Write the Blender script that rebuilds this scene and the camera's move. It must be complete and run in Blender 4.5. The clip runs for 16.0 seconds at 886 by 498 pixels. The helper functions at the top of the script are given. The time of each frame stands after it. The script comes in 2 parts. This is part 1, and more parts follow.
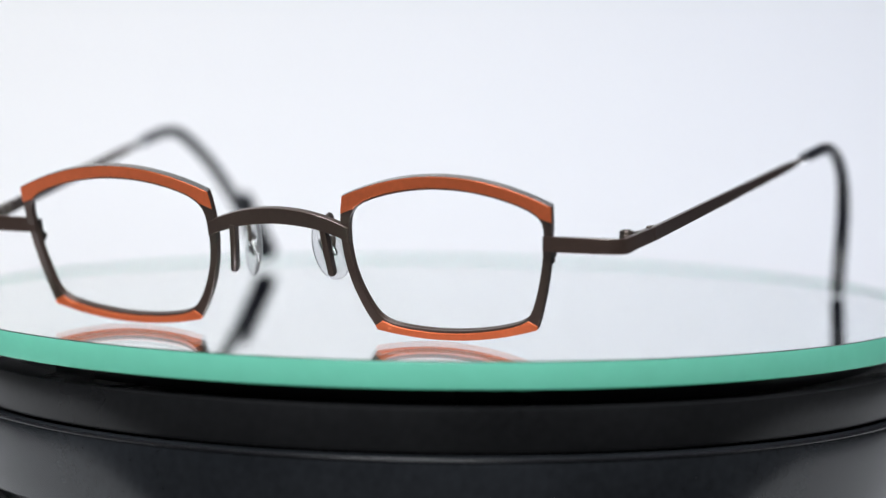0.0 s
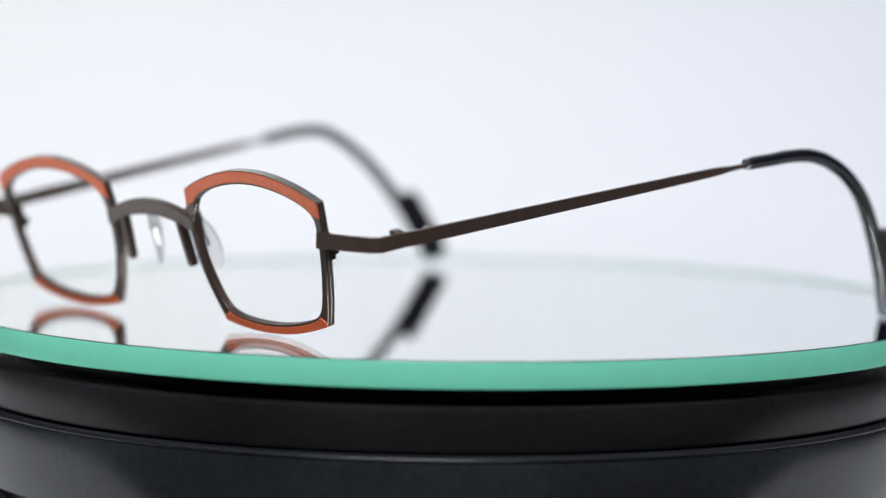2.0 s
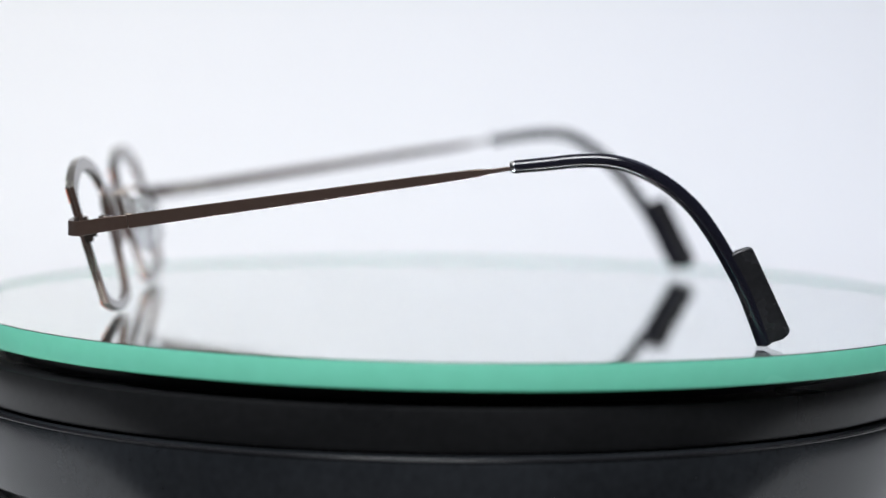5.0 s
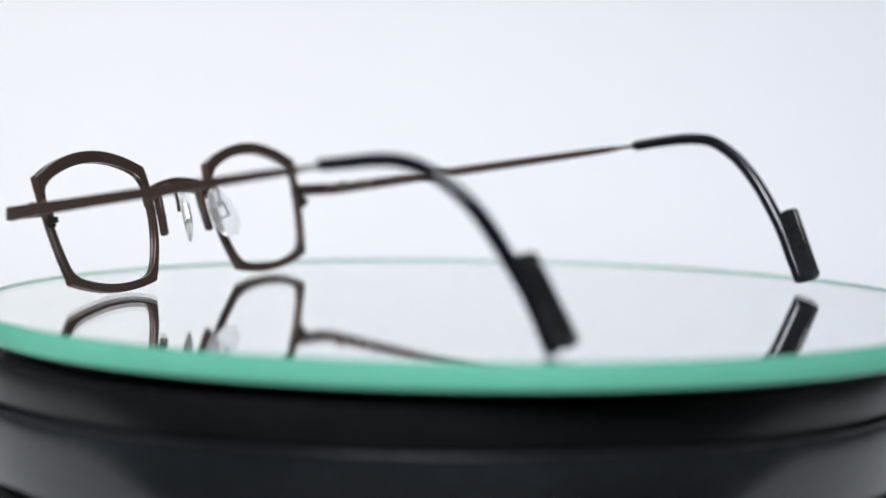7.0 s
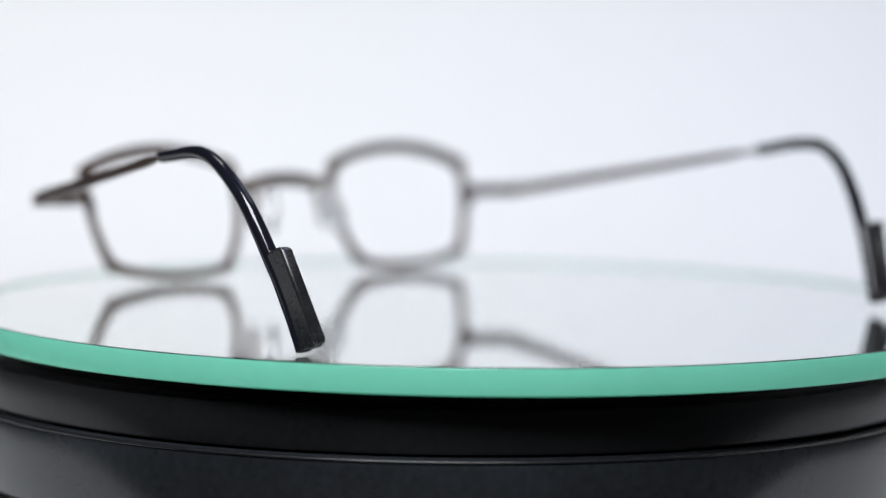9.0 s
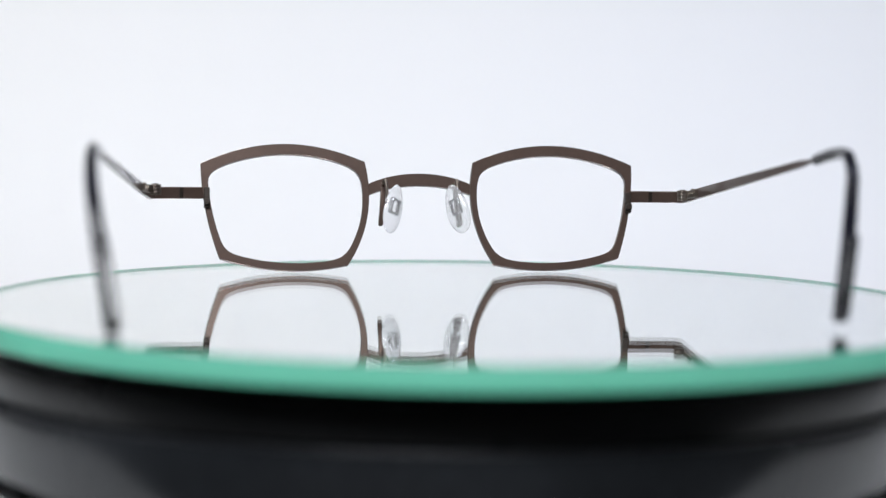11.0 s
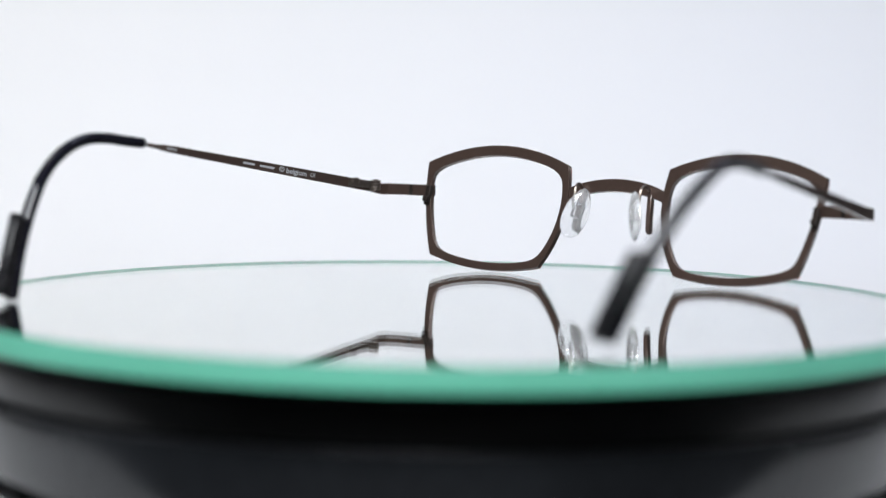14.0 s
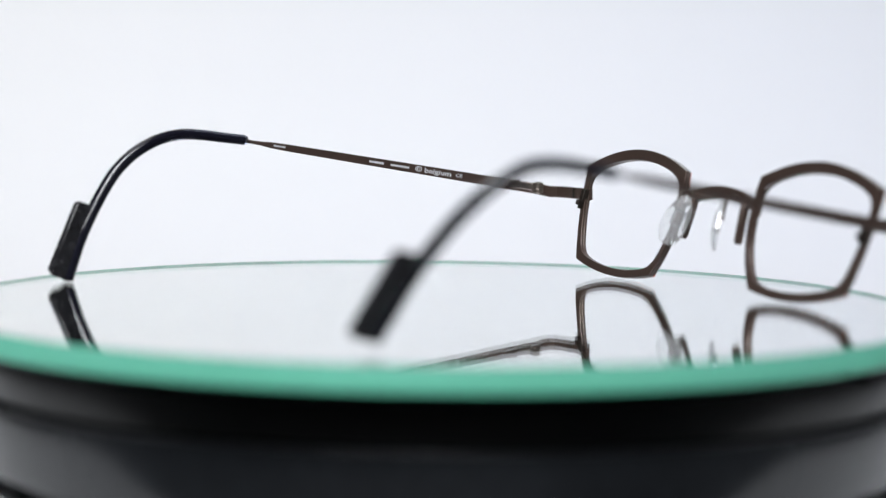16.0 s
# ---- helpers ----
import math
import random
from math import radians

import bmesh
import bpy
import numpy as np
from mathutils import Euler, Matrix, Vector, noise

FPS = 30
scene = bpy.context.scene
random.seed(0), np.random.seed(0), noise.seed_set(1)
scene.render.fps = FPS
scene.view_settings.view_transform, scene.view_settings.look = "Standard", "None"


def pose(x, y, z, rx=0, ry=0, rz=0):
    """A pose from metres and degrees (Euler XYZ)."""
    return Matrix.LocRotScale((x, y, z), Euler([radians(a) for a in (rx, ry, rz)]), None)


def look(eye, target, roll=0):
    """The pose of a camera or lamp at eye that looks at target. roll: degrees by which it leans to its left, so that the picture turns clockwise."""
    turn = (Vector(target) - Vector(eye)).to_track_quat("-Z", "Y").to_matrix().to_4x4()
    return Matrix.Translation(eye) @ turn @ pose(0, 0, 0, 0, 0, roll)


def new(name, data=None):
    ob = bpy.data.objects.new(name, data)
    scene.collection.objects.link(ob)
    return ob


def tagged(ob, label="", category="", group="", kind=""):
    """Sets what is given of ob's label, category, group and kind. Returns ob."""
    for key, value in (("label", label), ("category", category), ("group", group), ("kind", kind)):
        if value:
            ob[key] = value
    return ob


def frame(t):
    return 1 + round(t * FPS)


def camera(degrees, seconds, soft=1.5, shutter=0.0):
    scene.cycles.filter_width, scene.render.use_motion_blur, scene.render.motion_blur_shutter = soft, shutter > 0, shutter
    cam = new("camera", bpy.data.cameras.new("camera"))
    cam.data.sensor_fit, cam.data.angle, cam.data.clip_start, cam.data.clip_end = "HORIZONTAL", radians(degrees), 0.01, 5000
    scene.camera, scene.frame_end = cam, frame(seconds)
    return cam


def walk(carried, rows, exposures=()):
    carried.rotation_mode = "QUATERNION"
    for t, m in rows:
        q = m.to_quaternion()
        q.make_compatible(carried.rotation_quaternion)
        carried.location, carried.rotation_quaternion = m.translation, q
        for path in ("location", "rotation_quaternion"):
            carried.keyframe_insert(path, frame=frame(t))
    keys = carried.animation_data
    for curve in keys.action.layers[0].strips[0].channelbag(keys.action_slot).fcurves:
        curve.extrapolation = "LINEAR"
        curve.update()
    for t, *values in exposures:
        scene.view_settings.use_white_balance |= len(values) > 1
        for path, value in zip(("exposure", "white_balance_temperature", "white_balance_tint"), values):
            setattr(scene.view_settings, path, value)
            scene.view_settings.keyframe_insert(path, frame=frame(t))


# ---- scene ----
# ---- camera: one fixed stand before the turntable; the lens breathes a little when it refocuses ----
EYE = Vector((0.0, -0.48836, 0.05054))
YAW, PITCH, ROLL = -0.000471, -0.080926, 0.7631
AHEAD = Vector((math.sin(YAW) * math.cos(PITCH), math.cos(YAW) * math.cos(PITCH), math.sin(PITCH)))


def stand(shift):
    eye = EYE + AHEAD * shift
    return look(eye, eye + AHEAD, ROLL)


cam = camera(21.4546, 16.0, soft=1.35)
cam.data.dof.use_dof = True
cam.data.dof.aperture_fstop = 7.7
walk(cam, [(0.0, stand(0)), (6.4, stand(0)), (6.5, stand(-0.0058)), (7.0, stand(-0.0058)), (7.2, stand(0.0036)),
           (8.9, stand(0.0036)), (10.6, stand(-0.0100)), (16.0, stand(-0.0100))])
focus_point = new("focus_point")  # the autofocus hunts between the near and the far side of the turntable
cam.data.dof.focus_object = focus_point
FOCUS = [(0.0, 0.422), (4.2, 0.417), (6.3, 0.440), (6.4, 0.440), (6.5, 0.498), (7.0, 0.498), (7.1, 0.455), (7.2, 0.404),
         (8.9, 0.404), (10.6, 0.556), (16.0, 0.556)]

# ---- world and lights ----
world = bpy.data.worlds.new("room_air")
world.use_nodes = True
world.node_tree.nodes["Background"].inputs[0].default_value = (0.9, 0.95, 1.0, 1)
world.node_tree.nodes["Background"].inputs[1].default_value = 0.05
scene.world = world


def softbox(name, eye, target, size, watts, colour, spread=180):
    data = bpy.data.lights.new(name, "AREA")
    data.shape, data.size, data.size_y = "RECTANGLE", size[0], size[1]
    data.energy, data.color, data.spread = watts, colour, radians(spread)
    ob = new(name, data)
    ob.matrix_world = look(eye, target)
    return ob


softbox("softbox_left", (-0.46, 0.36, 1.02), (-0.26, 0.57, 0.0), (0.45, 0.4), 1.25, (0.985, 0.975, 0.96), 84)
softbox("softbox_right", (0.46, 0.36, 1.02), (0.18, 0.57, 0.0), (0.45, 0.4), 0.96, (0.75, 0.83, 1.07), 84)
softbox("softbox_front", (-0.10, -0.62, 0.86), (0.0, 0.0, 0.0), (0.50, 0.42), 14.2, (0.925, 0.955, 1.0))
scene.view_settings.exposure = 0.0


# ---- materials ----
def material(name, colour, rough=0.5, metal=0.0, vary=0.08, scale=400.0, bump=0.0, bump_scale=2500.0, rough_vary=0.06,
             transmission=0.0, ior=1.5, coat=0.0, stain=60.0):
    mat = bpy.data.materials.new(name)
    mat.use_nodes = True
    nt = mat.node_tree
    b = nt.nodes["Principled BSDF"]
    b.inputs["Roughness"].default_value = rough
    b.inputs["Metallic"].default_value = metal
    b.inputs["IOR"].default_value = ior
    b.inputs["Transmission Weight"].default_value = transmission
    b.inputs["Coat Weight"].default_value = coat
    b.inputs["Coat Roughness"].default_value = 0.10
    tex = nt.nodes.new("ShaderNodeTexCoord")
    fine = nt.nodes.new("ShaderNodeTexNoise")
    fine.inputs["Scale"].default_value = scale
    fine.inputs["Detail"].default_value = 4.0
    wide = nt.nodes.new("ShaderNodeTexNoise")
    wide.inputs["Scale"].default_value = stain
    wide.inputs["Detail"].default_value = 3.0
    for n in (fine, wide):
        nt.links.new(tex.outputs["Object"], n.inputs["Vector"])
    both = nt.nodes.new("ShaderNodeMath")
    both.operation = "ADD"
    nt.links.new(fine.outputs["Fac"], both.inputs[0])
    nt.links.new(wide.outputs["Fac"], both.inputs[1])
    ramp = nt.nodes.new("ShaderNodeMapRange")
    ramp.inputs["From Min"].default_value, ramp.inputs["From Max"].default_value = 0.6, 1.4
    nt.links.new(both.outputs[0], ramp.inputs["Value"])
    mix = nt.nodes.new("ShaderNodeMix")
    mix.data_type = "RGBA"
    mix.inputs["A"].default_value = (*[c * (1 - vary) for c in colour], 1)
    mix.inputs["B"].default_value = (*[min(1, c * (1 + vary)) for c in colour], 1)
    nt.links.new(ramp.outputs[0], mix.inputs["Factor"])
    nt.links.new(mix.outputs["Result"], b.inputs["Base Color"])
    if rough_vary:
        rr = nt.nodes.new("ShaderNodeMapRange")
        rr.inputs["To Min"].default_value = max(0.0, rough - rough_vary)
        rr.inputs["To Max"].default_value = rough + rough_vary
        nt.links.new(wide.outputs["Fac"], rr.inputs["Value"])
        nt.links.new(rr.outputs[0], b.inputs["Roughness"])
    if bump:
        grain = nt.nodes.new("ShaderNodeTexNoise")
        grain.inputs["Scale"].default_value = bump_scale
        nt.links.new(tex.outputs["Object"], grain.inputs["Vector"])
        bp = nt.nodes.new("ShaderNodeBump")
        bp.inputs["Strength"].default_value = bump
        bp.inputs["Distance"].default_value = 0.0002
        nt.links.new(grain.outputs["Fac"], bp.inputs["Height"])
        nt.links.new(bp.outputs[0], b.inputs["Normal"])
    return mat


M_BROWN = material("brown_satin_metal", (0.108, 0.071, 0.057), 0.33, 0.50, 0.10, 900, 0.06, 6000, coat=0.7, stain=130, rough_vary=0.03)
M_STEEL = material("worn_dark_steel", (0.26, 0.22, 0.19), 0.3, 0.9, 0.15, 1200, 0.1, 5000)
M_CHROME = material("bright_steel", (0.72, 0.72, 0.73), 0.2, 1.0, 0.05, 1200, 0.0)
# pale metal standing in for the light caught on the brow's top
M_PALE = material("pale_satin_metal", (0.60, 0.57, 0.53), 0.26, 0.9, 0.1, 1200, 0.05, 5000)
M_ORANGE = material("orange_lacquer", (0.92, 0.20, 0.07), 0.38, 0.45, 0.09, 1200, 0.06, 7000, coat=0.4)
M_BLACK = material("black_acetate", (0.010, 0.010, 0.017), 0.12, 0.0, 0.2, 500, 0.03, 3000, rough_vary=0.05)
M_DARK = material("blackened_steel", (0.035, 0.027, 0.022), 0.42, 0.6, 0.25, 1500, 0.1, 5000)
M_RUBBER = material("dusty_black_plastic", (0.019, 0.019, 0.021), 0.26, 0.0, 0.45, 900, 0.10, 2600, rough_vary=0.08, stain=220)
M_CLEAR = material("clear_silicone", (0.97, 0.98, 0.99), 0.05, 0.0, 0.01, 300, 0.0, rough_vary=0.0, transmission=0.78, ior=1.14, coat=1.0)
M_PRINT = material("white_print", (0.60, 0.60, 0.61), 0.6, 0.0, 0.1, 3000, 0.0, rough_vary=0.0)
M_GLASS = material("clear_glass", (1.0, 1.0, 1.0), 0.0, 0.0, 0.0, 40, 0.0, rough_vary=0.0, transmission=1.0, ior=1.51)
glass_nt = M_GLASS.node_tree
glass_nt.nodes.remove(glass_nt.nodes["Principled BSDF"])
bend = glass_nt.nodes.new("ShaderNodeBsdfRefraction")
sheen = glass_nt.nodes.new("ShaderNodeBsdfGlossy")
bend.inputs["Roughness"].default_value, bend.inputs["IOR"].default_value, sheen.inputs["Roughness"].default_value = 0.0, 1.51, 0.0
bend.inputs["Color"].default_value, sheen.inputs["Color"].default_value = (1, 1, 1, 1), (1, 1, 1, 1)
plate = glass_nt.nodes.new("ShaderNodeMixShader")
plate.inputs[0].default_value = 0.29
glass_nt.links.new(bend.outputs[0], plate.inputs[1])
glass_nt.links.new(sheen.outputs[0], plate.inputs[2])
glass_nt.links.new(plate.outputs[0], glass_nt.nodes["Material Output"].inputs["Surface"])
M_SILVER = material("silvering", (0.98, 1.0, 0.985), 0.0, 1.0, 0.0, 30, 0.0, rough_vary=0.0)
M_EDGE = material("green_ground_glass_edge", (0.31, 0.97, 0.72), 0.25, 0.0, 0.06, 300, 0.05, 1500, coat=0.2, stain=25)
edge_nt = M_EDGE.node_tree  # the ground edge is half clear: the light inside the plate shows through
clear = edge_nt.nodes.new("ShaderNodeBsdfTransparent")
clear.inputs["Color"].default_value = (0.80, 1.0, 0.92, 1)
blend = edge_nt.nodes.new("ShaderNodeMixShader")
blend.inputs[0].default_value = 0.46
edge_nt.links.new(edge_nt.nodes["Principled BSDF"].outputs[0], blend.inputs[1])
edge_nt.links.new(clear.outputs[0], blend.inputs[2])
edge_nt.links.new(blend.outputs[0], edge_nt.nodes["Material Output"].inputs["Surface"])
M_LACQUER = material("black_lacquer", (0.017, 0.019, 0.022), 0.21, 0.0, 0.35, 700, 0.03, 1200, rough_vary=0.12, stain=38)
M_PLATTER = material("black_platter_plastic", (0.011, 0.0112, 0.012), 0.30, 0.0, 0.35, 700, 0.03, 1200, rough_vary=0.10, stain=38, ior=1.33)
M_GLOSS = material("polished_black", (0.012, 0.012, 0.014), 0.28, 0.0, 0.2, 200, 0.0, rough_vary=0.02, stain=30)
M_PAPER = material("white_paper", (0.80, 0.80, 0.80), 0.85, 0.0, 0.01, 60, 0.05, 900, stain=4)
M_TABLE = material("dark_table", (0.03, 0.03, 0.032), 0.4, 0.0, 0.2, 60, 0.05, 400, stain=8)
M_WALL = material("grey_wall_paint", (0.24, 0.24, 0.25), 0.8, 0.0, 0.08, 12, 0.05, 200, stain=2)


# ---- mesh helpers ----
def part(name, bm, mat, parent=None, label="", smooth=True):
    bmesh.ops.recalc_face_normals(bm, faces=bm.faces[:])
    me = bpy.data.meshes.new(name)
    bm.to_mesh(me)
    bm.free()
    me.materials.append(mat)
    for p in me.polygons:
        p.use_smooth = smooth
    if smooth:
        me.set_sharp_from_angle(angle=radians(35))
    ob = new(name, me)
    ob.parent = parent
    if label:
        tagged(ob, label)
    return ob


def bevel(ob, width, segments=2):
    mod = ob.modifiers.new("bevel", "BEVEL")
    mod.width, mod.segments, mod.limit_method, mod.angle_limit = width, segments, "ANGLE", radians(40)
    return ob


def sweep(path, ref, sections, bm=None, close=True):
    """Sections, one (a, b) polygon a path point: a along ref, b across it."""
    bm = bm or bmesh.new()
    rings = []
    for i, p in enumerate(path):
        t = (path[min(i + 1, len(path) - 1)] - path[max(i - 1, 0)]).normalized()
        b = t.cross(ref).normalized()
        n = b.cross(t)
        rings.append([bm.verts.new(p + n * u + b * v) for u, v in sections[i]])
    k = len(rings[0])
    for a, c in zip(rings, rings[1:]):
        for j in range(k):
            bm.faces.new((a[j], a[(j + 1) % k], c[(j + 1) % k], c[j]))
    if close:
        bm.faces.new(rings[0])
        bm.faces.new(rings[-1])
    return bm


def oval(a, b, count=14):
    return [(a * math.cos(2 * math.pi * i / count), b * math.sin(2 * math.pi * i / count)) for i in range(count)]


def rect(a, b):
    return [(-a, -b), (a, -b), (a, b), (-a, b)]


def spline(points, per=6):
    pts = [Vector(p) for p in points]
    out = []
    for i in range(len(pts) - 1):
        p0, p1, p2, p3 = pts[max(i - 1, 0)], pts[i], pts[i + 1], pts[min(i + 2, len(pts) - 1)]
        for j in range(per):
            s = j / per
            out.append(0.5 * ((2 * p1) + (p2 - p0) * s + (2 * p0 - 5 * p1 + 4 * p2 - p3) * s * s
                              + (3 * p1 - p0 - 3 * p2 + p3) * s ** 3))
    out.append(pts[-1])
    return out


def box(bm, centre, size, turn=None):
    m = Matrix.Translation(centre) @ (turn.to_4x4() if turn else Matrix()) @ Matrix.Diagonal((*size, 1))
    bmesh.ops.create_cube(bm, size=1.0, matrix=m)
    return bm


def lathe(profile, count=160):
    bm = bmesh.new()
    rings = [[bm.verts.new((r * math.cos(2 * math.pi * i / count), r * math.sin(2 * math.pi * i / count), z))
              for i in range(count)] for r, z in profile]
    for a, b in zip(rings, rings[1:]):
        for i in range(count):
            bm.faces.new((a[i], a[(i + 1) % count], b[(i + 1) % count], b[i]))
    return bm, rings


# ---- the set: room, table, paper sweep ----
def build_room():
    bm = bmesh.new()
    box(bm, (0, 0.1, -0.78), (3.6, 3.6, 0.04))
    tagged(part("floor", bm, M_WALL, smooth=False), "dark grey studio floor", "floor", kind="structure")
    bm = bmesh.new()
    box(bm, (0, 0.1, 1.72), (3.6, 3.6, 0.04))
    tagged(part("ceiling", bm, M_WALL, smooth=False), "dark grey studio ceiling", "ceiling", kind="structure")
    for name, c, s in (("wall_north", (0, 1.94, 0.47), (3.68, 0.08, 2.46)), ("wall_south", (0, -1.74, 0.47), (3.68, 0.08, 2.46)),
                       ("wall_west", (-1.84, 0.1, 0.47), (0.08, 3.6, 2.46)), ("wall_east", (1.84, 0.1, 0.47), (0.08, 3.6, 2.46))):
        bm = bmesh.new()
        box(bm, c, s)
        tagged(part(name, bm, M_WALL, smooth=False), "plain dark grey studio wall", "wall", kind="structure")


def build_table():
    table = tagged(new("table"), "dark table top under the white paper", "table")
    table.location = (0, 0.35, -0.76)
    bm = bmesh.new()
    box(bm, (0, 0.0, 0.7027), (1.9, 1.2, 0.04))
    bevel(part("tabletop", bm, M_TABLE, table, smooth=False), 0.003)
    for sx in (-0.88, 0.88):
        for sy in (-0.53, 0.53):
            bm = bmesh.new()
            box(bm, (sx, sy, 0.344), (0.06, 0.06, 0.688))
            bevel(part("leg", bm, M_TABLE, table, smooth=False), 0.003)


def build_sweep():
    z0 = -0.0364
    line = [(-0.095, z0), (0.0, z0), (0.2, z0), (0.45, z0)]
    for i in range(1, 13):
        a = math.radians(90 * i / 12)
        line.append((0.45 + 0.40 * math.sin(a), z0 + 0.40 * (1 - math.cos(a))))
    line += [(0.85, 0.6), (0.85, 0.85), (0.85, 1.1)]
    bm = bmesh.new()
    rows = []
    for y, z in line:
        rows.append([bm.verts.new((x, y, z)) for x in np.linspace(-0.36, 0.36, 9)])
    for a, b in zip(rows, rows[1:]):
        for i in range(8):
            bm.faces.new((a[i], a[i + 1], b[i + 1], b[i]))
    ob = part("paper_backdrop", bm, M_PAPER)
    mod = ob.modifiers.new("thickness", "SOLIDIFY")
    mod.thickness, mod.offset = 0.0006, -1.0
    tagged(ob, "seamless white paper sweep behind the turntable", "backdrop", kind="structure")


# ---- turntable ----
def build_turntable():
    base = tagged(new("turntable"), "glossy black round display turntable", "turntable")
    base.location = (0, 0, -0.0304)
    bm, rings = lathe([(0.0930, -0.0060), (0.0930, -0.0008), (0.0985, -0.0006), (0.1000, 0.0), (0.1006, 0.003), (0.1008, 0.008), (0.1008, 0.0126),
                       (0.1005, 0.0138), (0.0995, 0.0144), (0.0960, 0.0145)])
    bm.faces.new(rings[0])
    bm.faces.new(rings[-1])
    part("drum", bm, M_LACQUER, base)
    # a ring added on the drum's lip to catch a glint along the seam
    bm, rings = lathe([(0.0997, 0.01366), (0.10078, 0.01366), (0.10085, 0.01380), (0.10084, 0.01392), (0.10078, 0.01402), (0.10069, 0.01409), (0.10058, 0.01413), (0.0997, 0.01414)], 200)
    part("glint_ring", bm, M_GLOSS, base, "thin polished black ring added for the seam's glint")
    bm, rings = lathe([(0.0955, 0.01465), (0.0985, 0.01475), (0.0993, 0.0150), (0.0995, 0.0156), (0.0995, 0.0220), (0.0994, 0.0223), (0.0991, 0.02245),
                       (0.0930, 0.0225), (0.0930, 0.0255)])
    bm.faces.new(rings[0])
    bm.faces.new(rings[-1])
    platter = part("platter", bm, M_PLATTER, base)
    return platter


PLATE = Matrix.Translation((-0.0035, 0.0040, 0.0))  # the plate lies a little off the turntable's axis


def build_mirror():
    disc = tagged(new("mirror_disc"), "round mirror glass plate with mint green edge", "mirror")
    bm, rings = lathe([(0.10319, -0.00030), (0.10319, -0.00005), (0.10314, 0.0)], 240)
    bm.faces.new(rings[-1])
    bm.transform(PLATE)
    part("glass_plate", bm, M_GLASS, disc)
    bm, rings = lathe([(0.10319, -0.00490), (0.10330, -0.00490), (0.10345, -0.0047), (0.10345, -0.0004), (0.10332, -0.0002), (0.10319, -0.0002)], 240)
    for i in range(240):
        bm.faces.new((rings[-1][i], rings[-1][(i + 1) % 240], rings[0][(i + 1) % 240], rings[0][i]))
    bm.transform(PLATE)
    part("edge_band", bm, M_EDGE, disc, "mint green ground glass edge")
    bm, rings = lathe([(0.1030, -0.00486), (0.1030, -0.00474)], 160)
    bm.faces.new(rings[0])
    bm.faces.new(rings[-1])
    bm.transform(PLATE)
    part("silver_backing", bm, M_SILVER, disc, "silver mirror backing")
    return disc


# ---- eyeglasses: millimetres from the nose, seen from the wearer's side; placed off the turntable's axis ----
OFF = Vector((-4.866, -115.257, 0.0))


def G(x, y, z):
    return (Vector((x, y, z)) + OFF) * 0.001


def rim_y(side, z):
    return (50.1 if side > 0 else 49.5) - 0.276 * (z - 4.0)


def arc(a, b, bulge, count):
    a, b = Vector(a), Vector(b)
    n = Vector((b.y - a.y, a.x - b.x)).normalized()
    return [a.lerp(b, i / count) + n * (bulge * 4 * (i / count) * (1 - i / count)) for i in range(count)]


SIDE = 16


def rim_loops():
    # clockwise from the inner top corner: top, outer side, bottom, inner side
    outer = arc((13.35, 26.05), (53.0, 25.5), -4.45, SIDE) + arc((53.0, 25.5), (48.7, 3.15), -1.0, SIDE) + \
        arc((48.7, 3.15), (17.9, 1.6), -2.0, SIDE) + arc((17.9, 1.6), (13.35, 26.05), -2.75, SIDE)
    inner = arc((14.9, 24.2), (51.4, 23.6), -4.0, SIDE) + arc((51.4, 23.6), (47.3, 4.7), -0.95, SIDE) + \
        arc((47.3, 4.7), (19.0, 3.2), -1.85, SIDE) + arc((19.0, 3.2), (14.9, 24.2), -2.6, SIDE)
    for _ in range(3):
        k = len(inner)
        inner = [inner[i] * 0.5 + (inner[i - 1] + inner[(i + 1) % k]) * 0.25 for i in range(k)]
    return outer, inner


def rim_layer(side, lo, hi, grow=0.0, span=None, trim=0.0):
    """A ring, or the stretch of it that span names, from lo to hi millimetres behind the rim's middle plane."""
    outer, inner = rim_loops()
    k = len(outer)
    bm = bmesh.new()
    nrm = Vector((0, 0.964, 0.266))
    rows = []
    if span is None:
        ids = [(i, i) for i in range(k)]
    else:
        first, last, wrap = span
        ids = [(i % k, min(max(i, first), last) % k) for i in range(first - math.ceil(wrap), last + math.ceil(wrap) + 1)]
    for c, (i, e) in enumerate(ids):
        o, n = outer[i], inner[e]
        if span is not None and wrap < 1 and c in (0, len(ids) - 1):
            o = outer[e].lerp(o, wrap)
        d = (o - n).normalized() * grow
        o, n = o + d, n - d + (o - n).normalized() * trim
        ring = []
        for q, depth in ((o, lo), (o, hi), (n, hi), (n, lo)):
            ring.append(bm.verts.new(G(side * q.x, rim_y(side, q.y) + nrm.y * depth, q.y + nrm.z * depth)))
        rows.append(ring)
    pairs = list(zip(rows, rows[1:])) + ([(rows[-1], rows[0])] if span is None else [])
    for a, b in pairs:
        for j in range(4):
            bm.faces.new((a[j], a[(j + 1) % 4], b[(j + 1) % 4], b[j]))
    if span is not None:
        bm.faces.new(rows[0])
        bm.faces.new(rows[-1])
    return bm


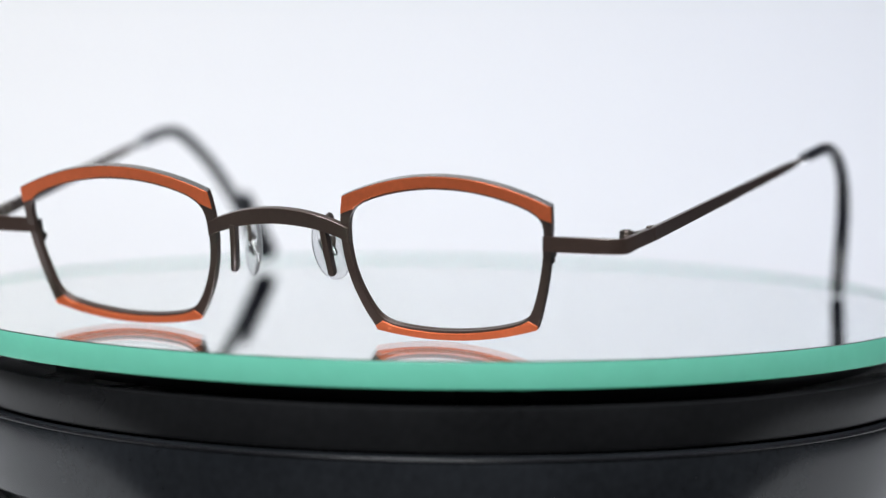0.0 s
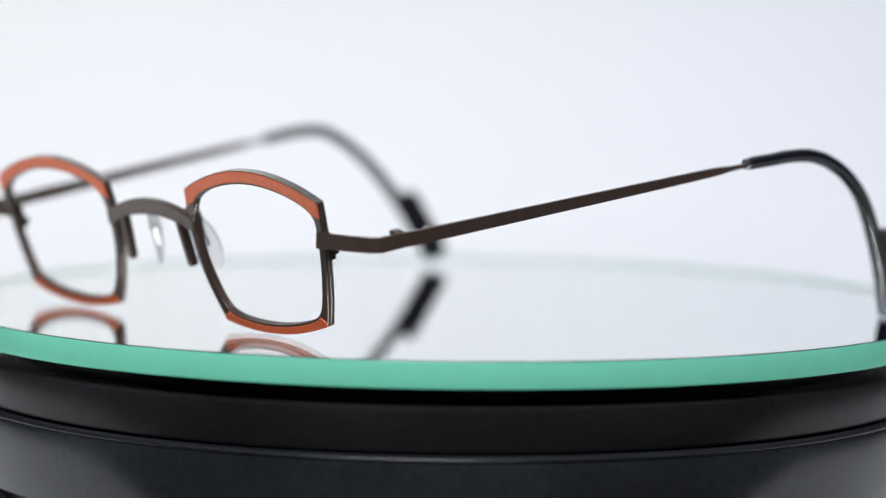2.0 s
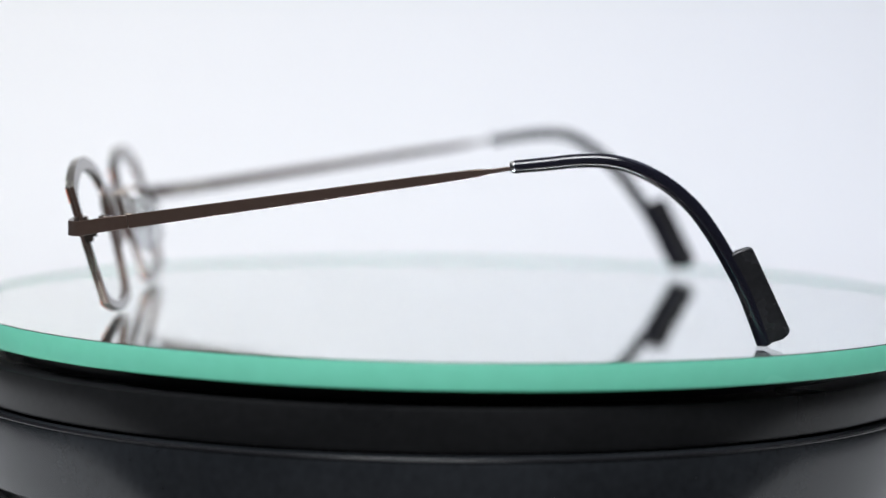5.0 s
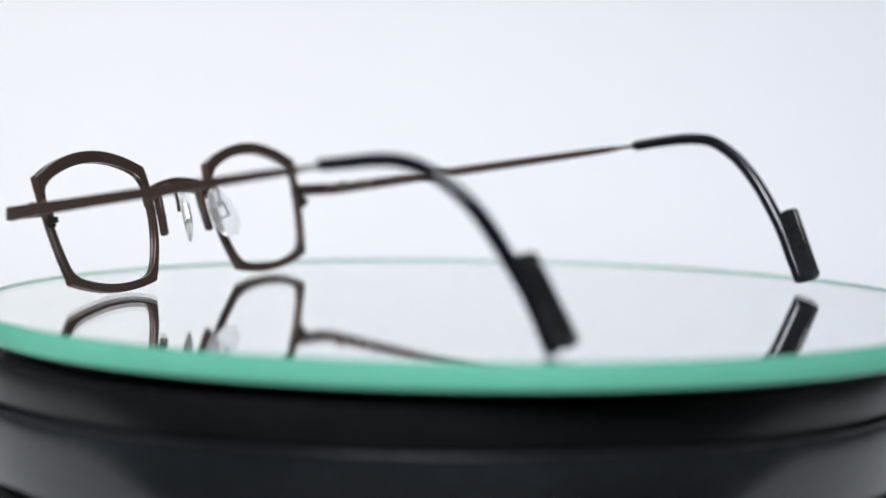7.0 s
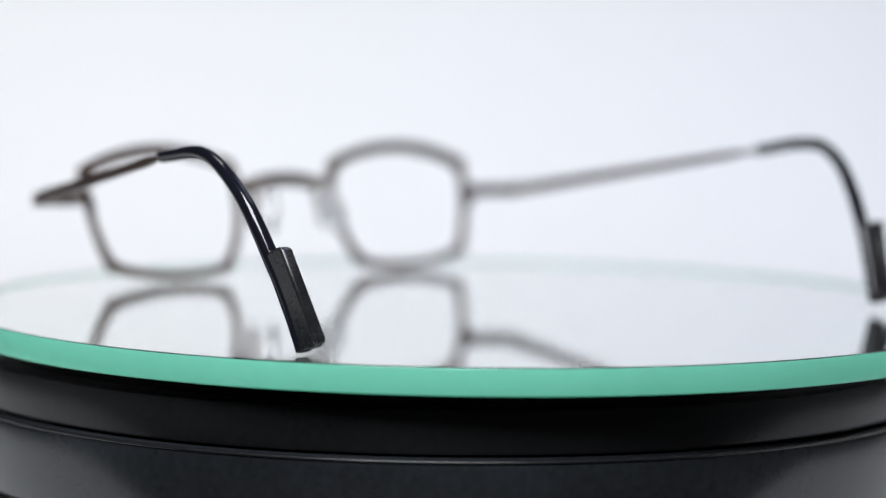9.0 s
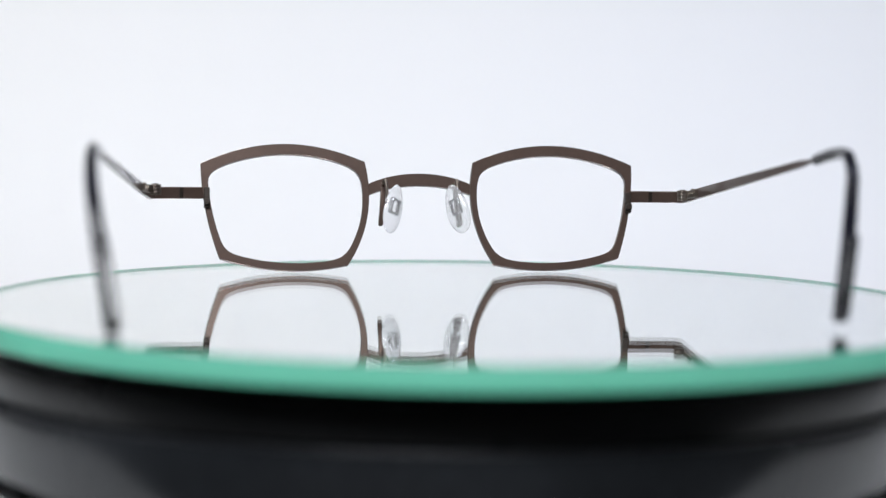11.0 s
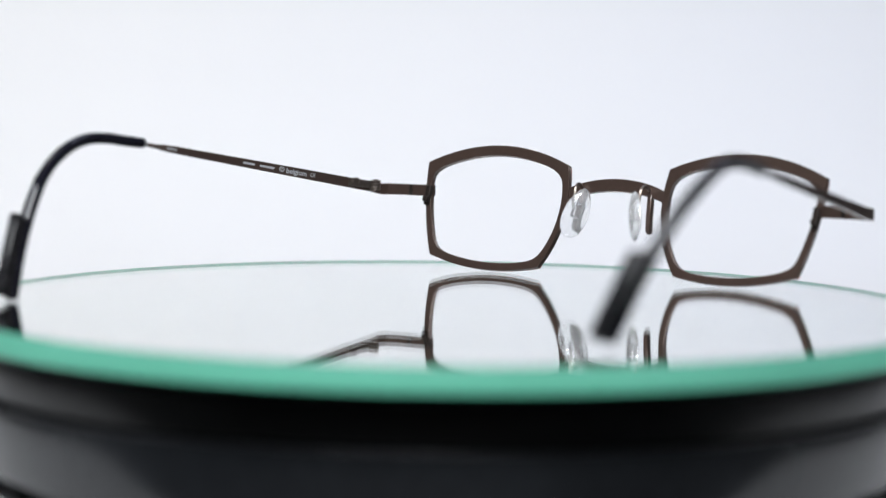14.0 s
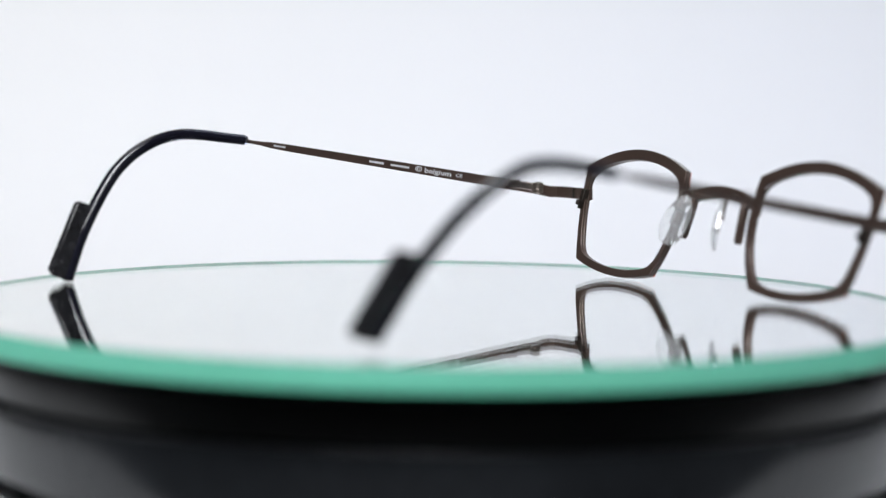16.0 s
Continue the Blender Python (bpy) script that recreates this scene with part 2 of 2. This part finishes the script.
def brow_highlight(side):
    """The highlight along the top of the brow, made as an added pale metal strip."""
    outer, inner = rim_loops()
    bm = bmesh.new()
    nrm = Vector((0, 0.964, 0.266))
    rows = []
    for o, n in zip(outer[:SIDE + 1], inner[:SIDE + 1]):
        d = (o - n).normalized()
        ring = []
        for grow, depth in ((0.015, -0.88), (0.085, -0.84), (0.085, 0.70), (0.015, 0.76)):
            q = o + d * grow
            ring.append(bm.verts.new(G(side * q.x, rim_y(side, q.y) + nrm.y * depth, q.y + nrm.z * depth)))
        rows.append(ring)
    for a, b in zip(rows, rows[1:]):
        for j in range(4):
            bm.faces.new((a[j], a[(j + 1) % 4], b[(j + 1) % 4], b[j]))
    bm.faces.new(rows[0])
    bm.faces.new(rows[-1])
    return bm


TEMPLE_A = [(126.8, 31.65), (132.7, 32.3), (137.9, 32.9), (143.2, 32.95), (148.4, 31.75), (153.6, 29.1), (158.15, 25.4), (161.75, 21.0),
            (165.5, 15.1), (168.75, 9.2), (171.6, 2.3), (172.3, 0.5)]
TEMPLE_B = [(126.8, 31.0), (133.0, 32.15), (138.0, 32.85), (142.5, 33.0), (146.6, 32.3), (152.1, 29.2), (157.0, 24.8), (161.0, 20.0),
            (165.5, 13.4), (168.65, 7.4), (170.8, 3.3), (171.4, 2.0)]
BOW_A = ([46.9, 57.0, 126.8, 140.0, 152.0, 158.0, 161.5, 165.2, 168.3, 171.3, 176.0], [65.1, 67.4, 78.1, 79.2, 79.9, 79.6, 79.1, 78.3, 77.4, 76.35, 75.0])
BOW_B = ([46.9, 126.8, 135.0, 141.0, 146.0, 152.0, 157.0, 161.0, 165.0, 169.4, 171.0, 176.0],
         [65.0, 73.5, 74.0, 74.3, 74.1, 73.0, 71.2, 69.6, 67.9, 65.65, 64.8, 62.6])


def temple_x(side, y):
    return side * float(np.interp(y, *(BOW_A if side > 0 else BOW_B)))


def temple_z(side, y):
    return 18.72 + (y - 46.9) * 0.1595 if side > 0 else 17.80 + (y - 46.9) * 0.1655


def lettering(temple):
    """White print on the inner face; y from and to, along the temple."""
    def spot(y):
        return Matrix.Translation(G(temple_x(1, y) - 0.49, y, temple_z(1, y)))
    run = (G(temple_x(1, 71), 71, temple_z(1, 71)) - G(temple_x(1, 95), 95, temple_z(1, 95))).normalized()
    rise = (Vector((0, 0, 1)) - run * run.z).normalized()
    turn = Matrix((run, rise, run.cross(rise))).transposed().to_4x4()
    for y0, y1, tall in ((95.7, 91.9, 0.5), (90.2, 85.3, 0.5), (119.8, 116.8, 0.4)):
        bm = bmesh.new()
        box(bm, (0, 0, 0), ((y0 - y1) * 0.001, tall * 0.001, 0.00004))
        bm.transform(spot((y0 + y1) / 2) @ turn)
        part("print_bar", bm, M_PRINT, temple, "white printed mark", smooth=False)
    for body, y0, y1 in (("\u00a9 belgium", 83.8, 74.2), ("CE", 73.1, 71.4)):
        font = bpy.data.curves.new("print", "FONT")
        font.body, font.size, font.extrude, font.align_x, font.align_y = body, 0.0017, 0.00001, "CENTER", "CENTER"
        font.offset = 0.00003
        ob = new("print", font)
        bpy.context.view_layer.update()
        me = bpy.data.meshes.new_from_object(ob.evaluated_get(bpy.context.evaluated_depsgraph_get()))
        bpy.data.objects.remove(ob)
        bm = bmesh.new()
        bm.from_mesh(me)
        wide = max(v.co.x for v in bm.verts) - min(v.co.x for v in bm.verts)
        bm.transform(turn @ Matrix.Diagonal(((y0 - y1) * 0.001 / wide, 0.72 if body == "CE" else 1, 1, 1)))
        ob = part("print", bm, M_PRINT, temple, "white printed lettering", smooth=False)
        ob.location = spot((y0 + y1) / 2).translation


def build_eyeglasses():
    specs = tagged(new("eyeglasses"), "small brown metal eyeglasses with orange front accents, resting open", "eyeglasses")
    for side in (1, -1):
        rim = bevel(part("rim", rim_layer(side, 0.09, 0.80), M_BROWN, specs), 0.00012)
        bevel(part("rim_core", rim_layer(side, -0.10, 0.12, -0.20), M_STEEL, rim), 0.00004)
        bevel(part("rim_front", rim_layer(side, -0.76, -0.08), M_BROWN, rim), 0.00012)
        bevel(part("brow_inlay", rim_layer(side, -0.92, -0.46, -0.02, (0, SIDE, 2), 0.28), M_ORANGE, rim, "orange lacquered brow strip"), 0.00015)
        bevel(part("lower_inlay", rim_layer(side, -0.92, -0.46, -0.02, (2 * SIDE, 3 * SIDE, 0.5), 0.42), M_ORANGE, rim, "orange lacquered lower strip"), 0.00015)
        part("brow_highlight", brow_highlight(side), M_PALE, rim, "pale satin metal strip for the brow's highlight")

        low = 0.0 if side > 0 else -0.95
        # end piece, wrapping round the corner to the hinge
        pts = [(51.0, 45.3), (55.0, 45.35), (60.0, 45.55), (62.6, 45.8), (64.2, 46.4), (65.2, 47.9)]
        path = [G(side * x, y, (18.7 if side > 0 else 19.1) + low) for x, y in pts]
        path += [G(temple_x(side, y), y, temple_z(side, y)) for y in (51.5, 56.95)]
        end = part("end_piece", sweep(path, Vector((0, 0, 1)), [rect(0.00140, 0.0005)] * 6 + [rect(0.00132, 0.00048), rect(0.00127, 0.00046)]), M_BROWN, specs)
        bevel(end, 0.00015)
        bm = bmesh.new()
        box(bm, G(side * 51.6, 47.15, 17.6 + low), (0.0014, 0.0016, 0.0050), Matrix.Rotation(radians(16), 3, "X"))
        box(bm, G(side * 51.6, 48.4, 16.8 + low), (0.0014, 0.0014, 0.0013), Matrix.Rotation(radians(16), 3, "X"))
        bevel(part("bracket", bm, M_DARK, end, "dark worn steel clip"), 0.0002)
        hx = side * 64.0
        for z0, z1 in ((18.6, 19.45), (19.5, 20.3), (20.35, 21.1)):
            bm = bmesh.new()
            bmesh.ops.create_cone(bm, cap_ends=True, segments=18, radius1=0.00130, radius2=0.00130, depth=(z1 - z0) * 0.001,
                                  matrix=Matrix.Translation(G(hx, 52.4, (z0 + z1) / 2 + low)))
            bevel(part("hinge_knuckle", bm, M_STEEL, end), 0.00012)
        line = ((hx, 52.4), (hx + side * 1.2, 53.6), (temple_x(side, 55.4) - side * 0.8, 55.4), (temple_x(side, 59.6) - side * 0.75, 59.6))
        path = [G(x, y, 19.95 + low + 0.14 * max(0.0, y - 53)) for x, y in line]
        bevel(part("hinge_leaf", sweep(path, Vector((0, 0, 1)), [rect(0.0009, 0.00045)] * len(path)), M_STEEL, end), 0.0001)
        for y in (56.6, 58.8):
            bm = bmesh.new()
            bmesh.ops.create_cone(bm, cap_ends=True, segments=12, radius1=0.00034, radius2=0.00028, depth=0.0004,
                                  matrix=Matrix.Translation(G(temple_x(side, y) - side * 1.35, y, 20.35 + low + 0.15 * (y - 55)))
                                  @ Matrix.Rotation(radians(90), 4, "Y"))
            part("rivet", bm, M_STEEL, end)
        bm = bmesh.new()
        bmesh.ops.create_cone(bm, cap_ends=True, segments=16, radius1=0.00078, radius2=0.00066, depth=0.0002,
                              matrix=Matrix.Translation(G(hx, 52.4, 21.18 + low)))
        bevel(part("hinge_screw", bm, M_DARK, end, "dark screw head"), 0.00005)
        bm = bmesh.new()
        box(bm, G(temple_x(side, 57.4) - side * 0.75, 57.4, 21.3 + low), (0.0008, 0.0026, 0.0011))
        bevel(part("hinge_stop", bm, M_STEEL, end), 0.0003)
        bm = bmesh.new()
        box(bm, G(side * 57.6, 45.86, (18.7 if side > 0 else 19.1) + low), (0.0009, 0.00052, 0.00272))
        bevel(part("end_seam", bm, M_DARK, end, "dark seam band"), 0.0001)

        # temple: a flat tapering strip, a thin neck, then the black sleeve
        ys = [57.0, 62, 70, 80, 90, 100, 110, 117, 120.5, 122.5, 125, 128.5]
        hs = [1.26, 1.24, 1.18, 1.12, 1.05, 0.98, 0.9, 0.83, 0.72, 0.48, 0.42, 0.42]
        path = [G(temple_x(side, y), y, temple_z(side, y)) for y in ys]
        temple = part("temple", sweep(path, Vector((0, 0, 1)), [rect(h * 0.001, min(0.00045, h * 0.00095)) for h in hs]), M_BROWN, specs)
        bevel(temple, 0.00012)
        curve = TEMPLE_A if side > 0 else TEMPLE_B
        path = spline([G(temple_x(side, y), y, z) for y, z in curve], 5)
        tip = (path[-1] - path[-2]).normalized()
        body = len(path)
        path += [path[-1] + tip * d * 0.001 for d in (0.25, 0.45, 0.56)]
        secs = []
        for i in range(len(path)):
            s = min(1.0, i / (body - 1))
            flat, tall = 1.14 + 0.42 * max(0.0, min(1.0, s * 2.2 - 0.6)), 1.20 + 0.24 * min(1.0, s * 1.7)
            k = (0.93, 0.80, 0.52)[i - body] if i >= body else 1.0
            secs.append(oval(flat * k * 0.001, tall * k * 0.001, 18))
        part("sleeve", sweep(path, Vector((1, 0, 0)), secs), M_BLACK, temple, "glossy black plastic temple tip")
        start = path[0]
        ring = [start - (path[1] - start).normalized() * d * 0.001 for d in (0.75, 0.65, 0.1, -0.05)]
        part("ferrule", sweep(ring, Vector((1, 0, 0)), [oval(r * 0.001, r * 0.00105, 18) for r in (0.75, 0.92, 1.12, 1.12)]), M_CHROME, temple, "bright steel ferrule")
        base = [(163.9, 15.9), (166.0, 17.35), (168.4, 18.1), (169.1, 17.6), (175.9, 3.5), (175.75, 2.7), (174.6, 1.75), (171.0, 0.75), (170.2, 1.5), (169.3, 3.8)]
        dz, back = (-0.6, 1.05) if side > 0 else (0.35, 0.1)

        def lean(z):
            return 75.9 + 0.155 * z if side > 0 else -(64.2 + 0.27 * z)

        def inward(y, z):
            return (-0.15 if side > 0 else 0.24) * (y - 172.4 + 0.47 * z)
        bm = bmesh.new()
        loops = [[bm.verts.new(G(lean(z) + inward(y, z) + o, y + back * (1 - 0.03 * z), z + dz * (1 - 0.05 * z))) for y, z in base] for o in (-1.2, 1.2)]
        bm.faces.new(loops[0])
        bm.faces.new(loops[1])
        for i in range(len(base)):
            j = (i + 1) % len(base)
            bm.faces.new((loops[0][i], loops[0][j], loops[1][j], loops[1][i]))
        bevel(part("end_block", bm, M_RUBBER, temple, "black plastic block on the temple tip"), 0.0005, 3)

        # nose pad on its wire arm
        px = 7.0 if side > 0 else -8.1
        tab = [G(side * 8.9, rim_y(side, 20.0) - 0.3, 20.0), G(side * 9.2, rim_y(side, 16.0) - 0.2, 16.0), G(side * 9.7, rim_y(side, 11.6) - 0.1, 11.6),
               G(side * 9.8, rim_y(side, 11.0) - 0.1, 11.0)]
        arm = part("pad_arm", sweep(tab, Vector((1, 0, 0)), [rect(0.0006, 0.0009)] * 3 + [rect(0.0004, 0.0006)]), M_BROWN, specs)
        bevel(arm, 0.0002)
        wire = spline([G(side * 9.0, 46.0, 21.2), G(side * 8.9, 47.8, 22.2), G(side * 8.7, 49.6, 21.4), G(side * 8.6, 50.6, 18.9), G(side * 8.5, 51.0, 16.4)], 5)
        part("wire", sweep(wire, Vector((1, 0, 0)), [oval(0.0004, 0.0004, 8)] * len(wire)), M_STEEL, arm, "thin steel wire")
        turn = (Matrix.Rotation(side * radians(38), 3, "Z") @ Matrix.Rotation(side * radians(-24), 3, "Y") @ Matrix.Rotation(radians(8), 3, "X"))
        bm = bmesh.new()
        for dx in (-1.1, 1.1):
            box(bm, G(px, 51.6, 15.9) + turn @ Vector((dx * 0.001, 0, 0)), (0.0005, 0.0010, 0.0036), turn)
        for dz in (-0.0017, 0.0017):
            box(bm, G(px, 51.6, 15.9) + turn @ Vector((0, 0, dz)), (0.0024, 0.0010, 0.0005), turn)
        bevel(part("pad_mount", bm, M_CHROME, arm, "bright steel mount"), 0.0001)
        bm = bmesh.new()
        bmesh.ops.create_uvsphere(bm, u_segments=24, v_segments=14, radius=1.0)
        for v in bm.verts:
            x, y, z = v.co
            r = min(1.0, math.hypot(x, z))
            flat = math.copysign(math.sqrt(max(0.0, 1 - r ** 6)), y)
            v.co = G(px - side * 0.2, 52.4, 15.55) + turn @ Vector((x * 0.0031 * (1.0 - 0.15 * z), flat * 0.0006 - 0.0007 * r * r, z * 0.0062))
        part("nose_pad", bm, M_CLEAR, arm, "clear silicone nose pad")
        if side > 0:
            lettering(temple)
    # bridge
    bm = bmesh.new()
    rows = []
    for i in range(25):
        s = i / 24 * 2 - 1
        x = s * 14.0
        top, low = 23.50 - 2.75 * s * s - 0.45 * s ** 4, 20.55 - 2.35 * s * s - 0.55 * s ** 4
        mid = 0.5 * (rim_y(1, 0) + rim_y(-1, 0)) + 0.3 * s
        ring = []
        for z, depth in ((top, -1.12), (top, 0.30), (low, 0.30), (low, -1.12)):
            ring.append(bm.verts.new(G(x, mid - 0.276 * z + 0.964 * depth, z + 0.266 * depth)))
        rows.append(ring)
    for a, b in zip(rows, rows[1:]):
        for j in range(4):
            bm.faces.new((a[j], a[(j + 1) % 4], b[(j + 1) % 4], b[j]))
    bm.faces.new(rows[0])
    bm.faces.new(rows[-1])
    bevel(part("bridge", bm, M_BROWN, specs), 0.00015)
    return specs


build_room()
build_table()
build_sweep()
platter = build_turntable()
mirror = build_mirror()
specs = build_eyeglasses()


# ---- what moves: the platter turns with the mirror and the eyeglasses on it ----
def turned(t):
    return pose(0, 0, 0, 0, 0, 338.460 - 13.58043 * t)


def motions():
    steps = [i * 0.5 for i in range(33)]
    for thing in (platter, mirror, specs):
        walk(thing, [(t, turned(t)) for t in steps])
    walk(focus_point, [(t, Matrix.Translation(EYE + AHEAD * far)) for t, far in FOCUS])


motions()
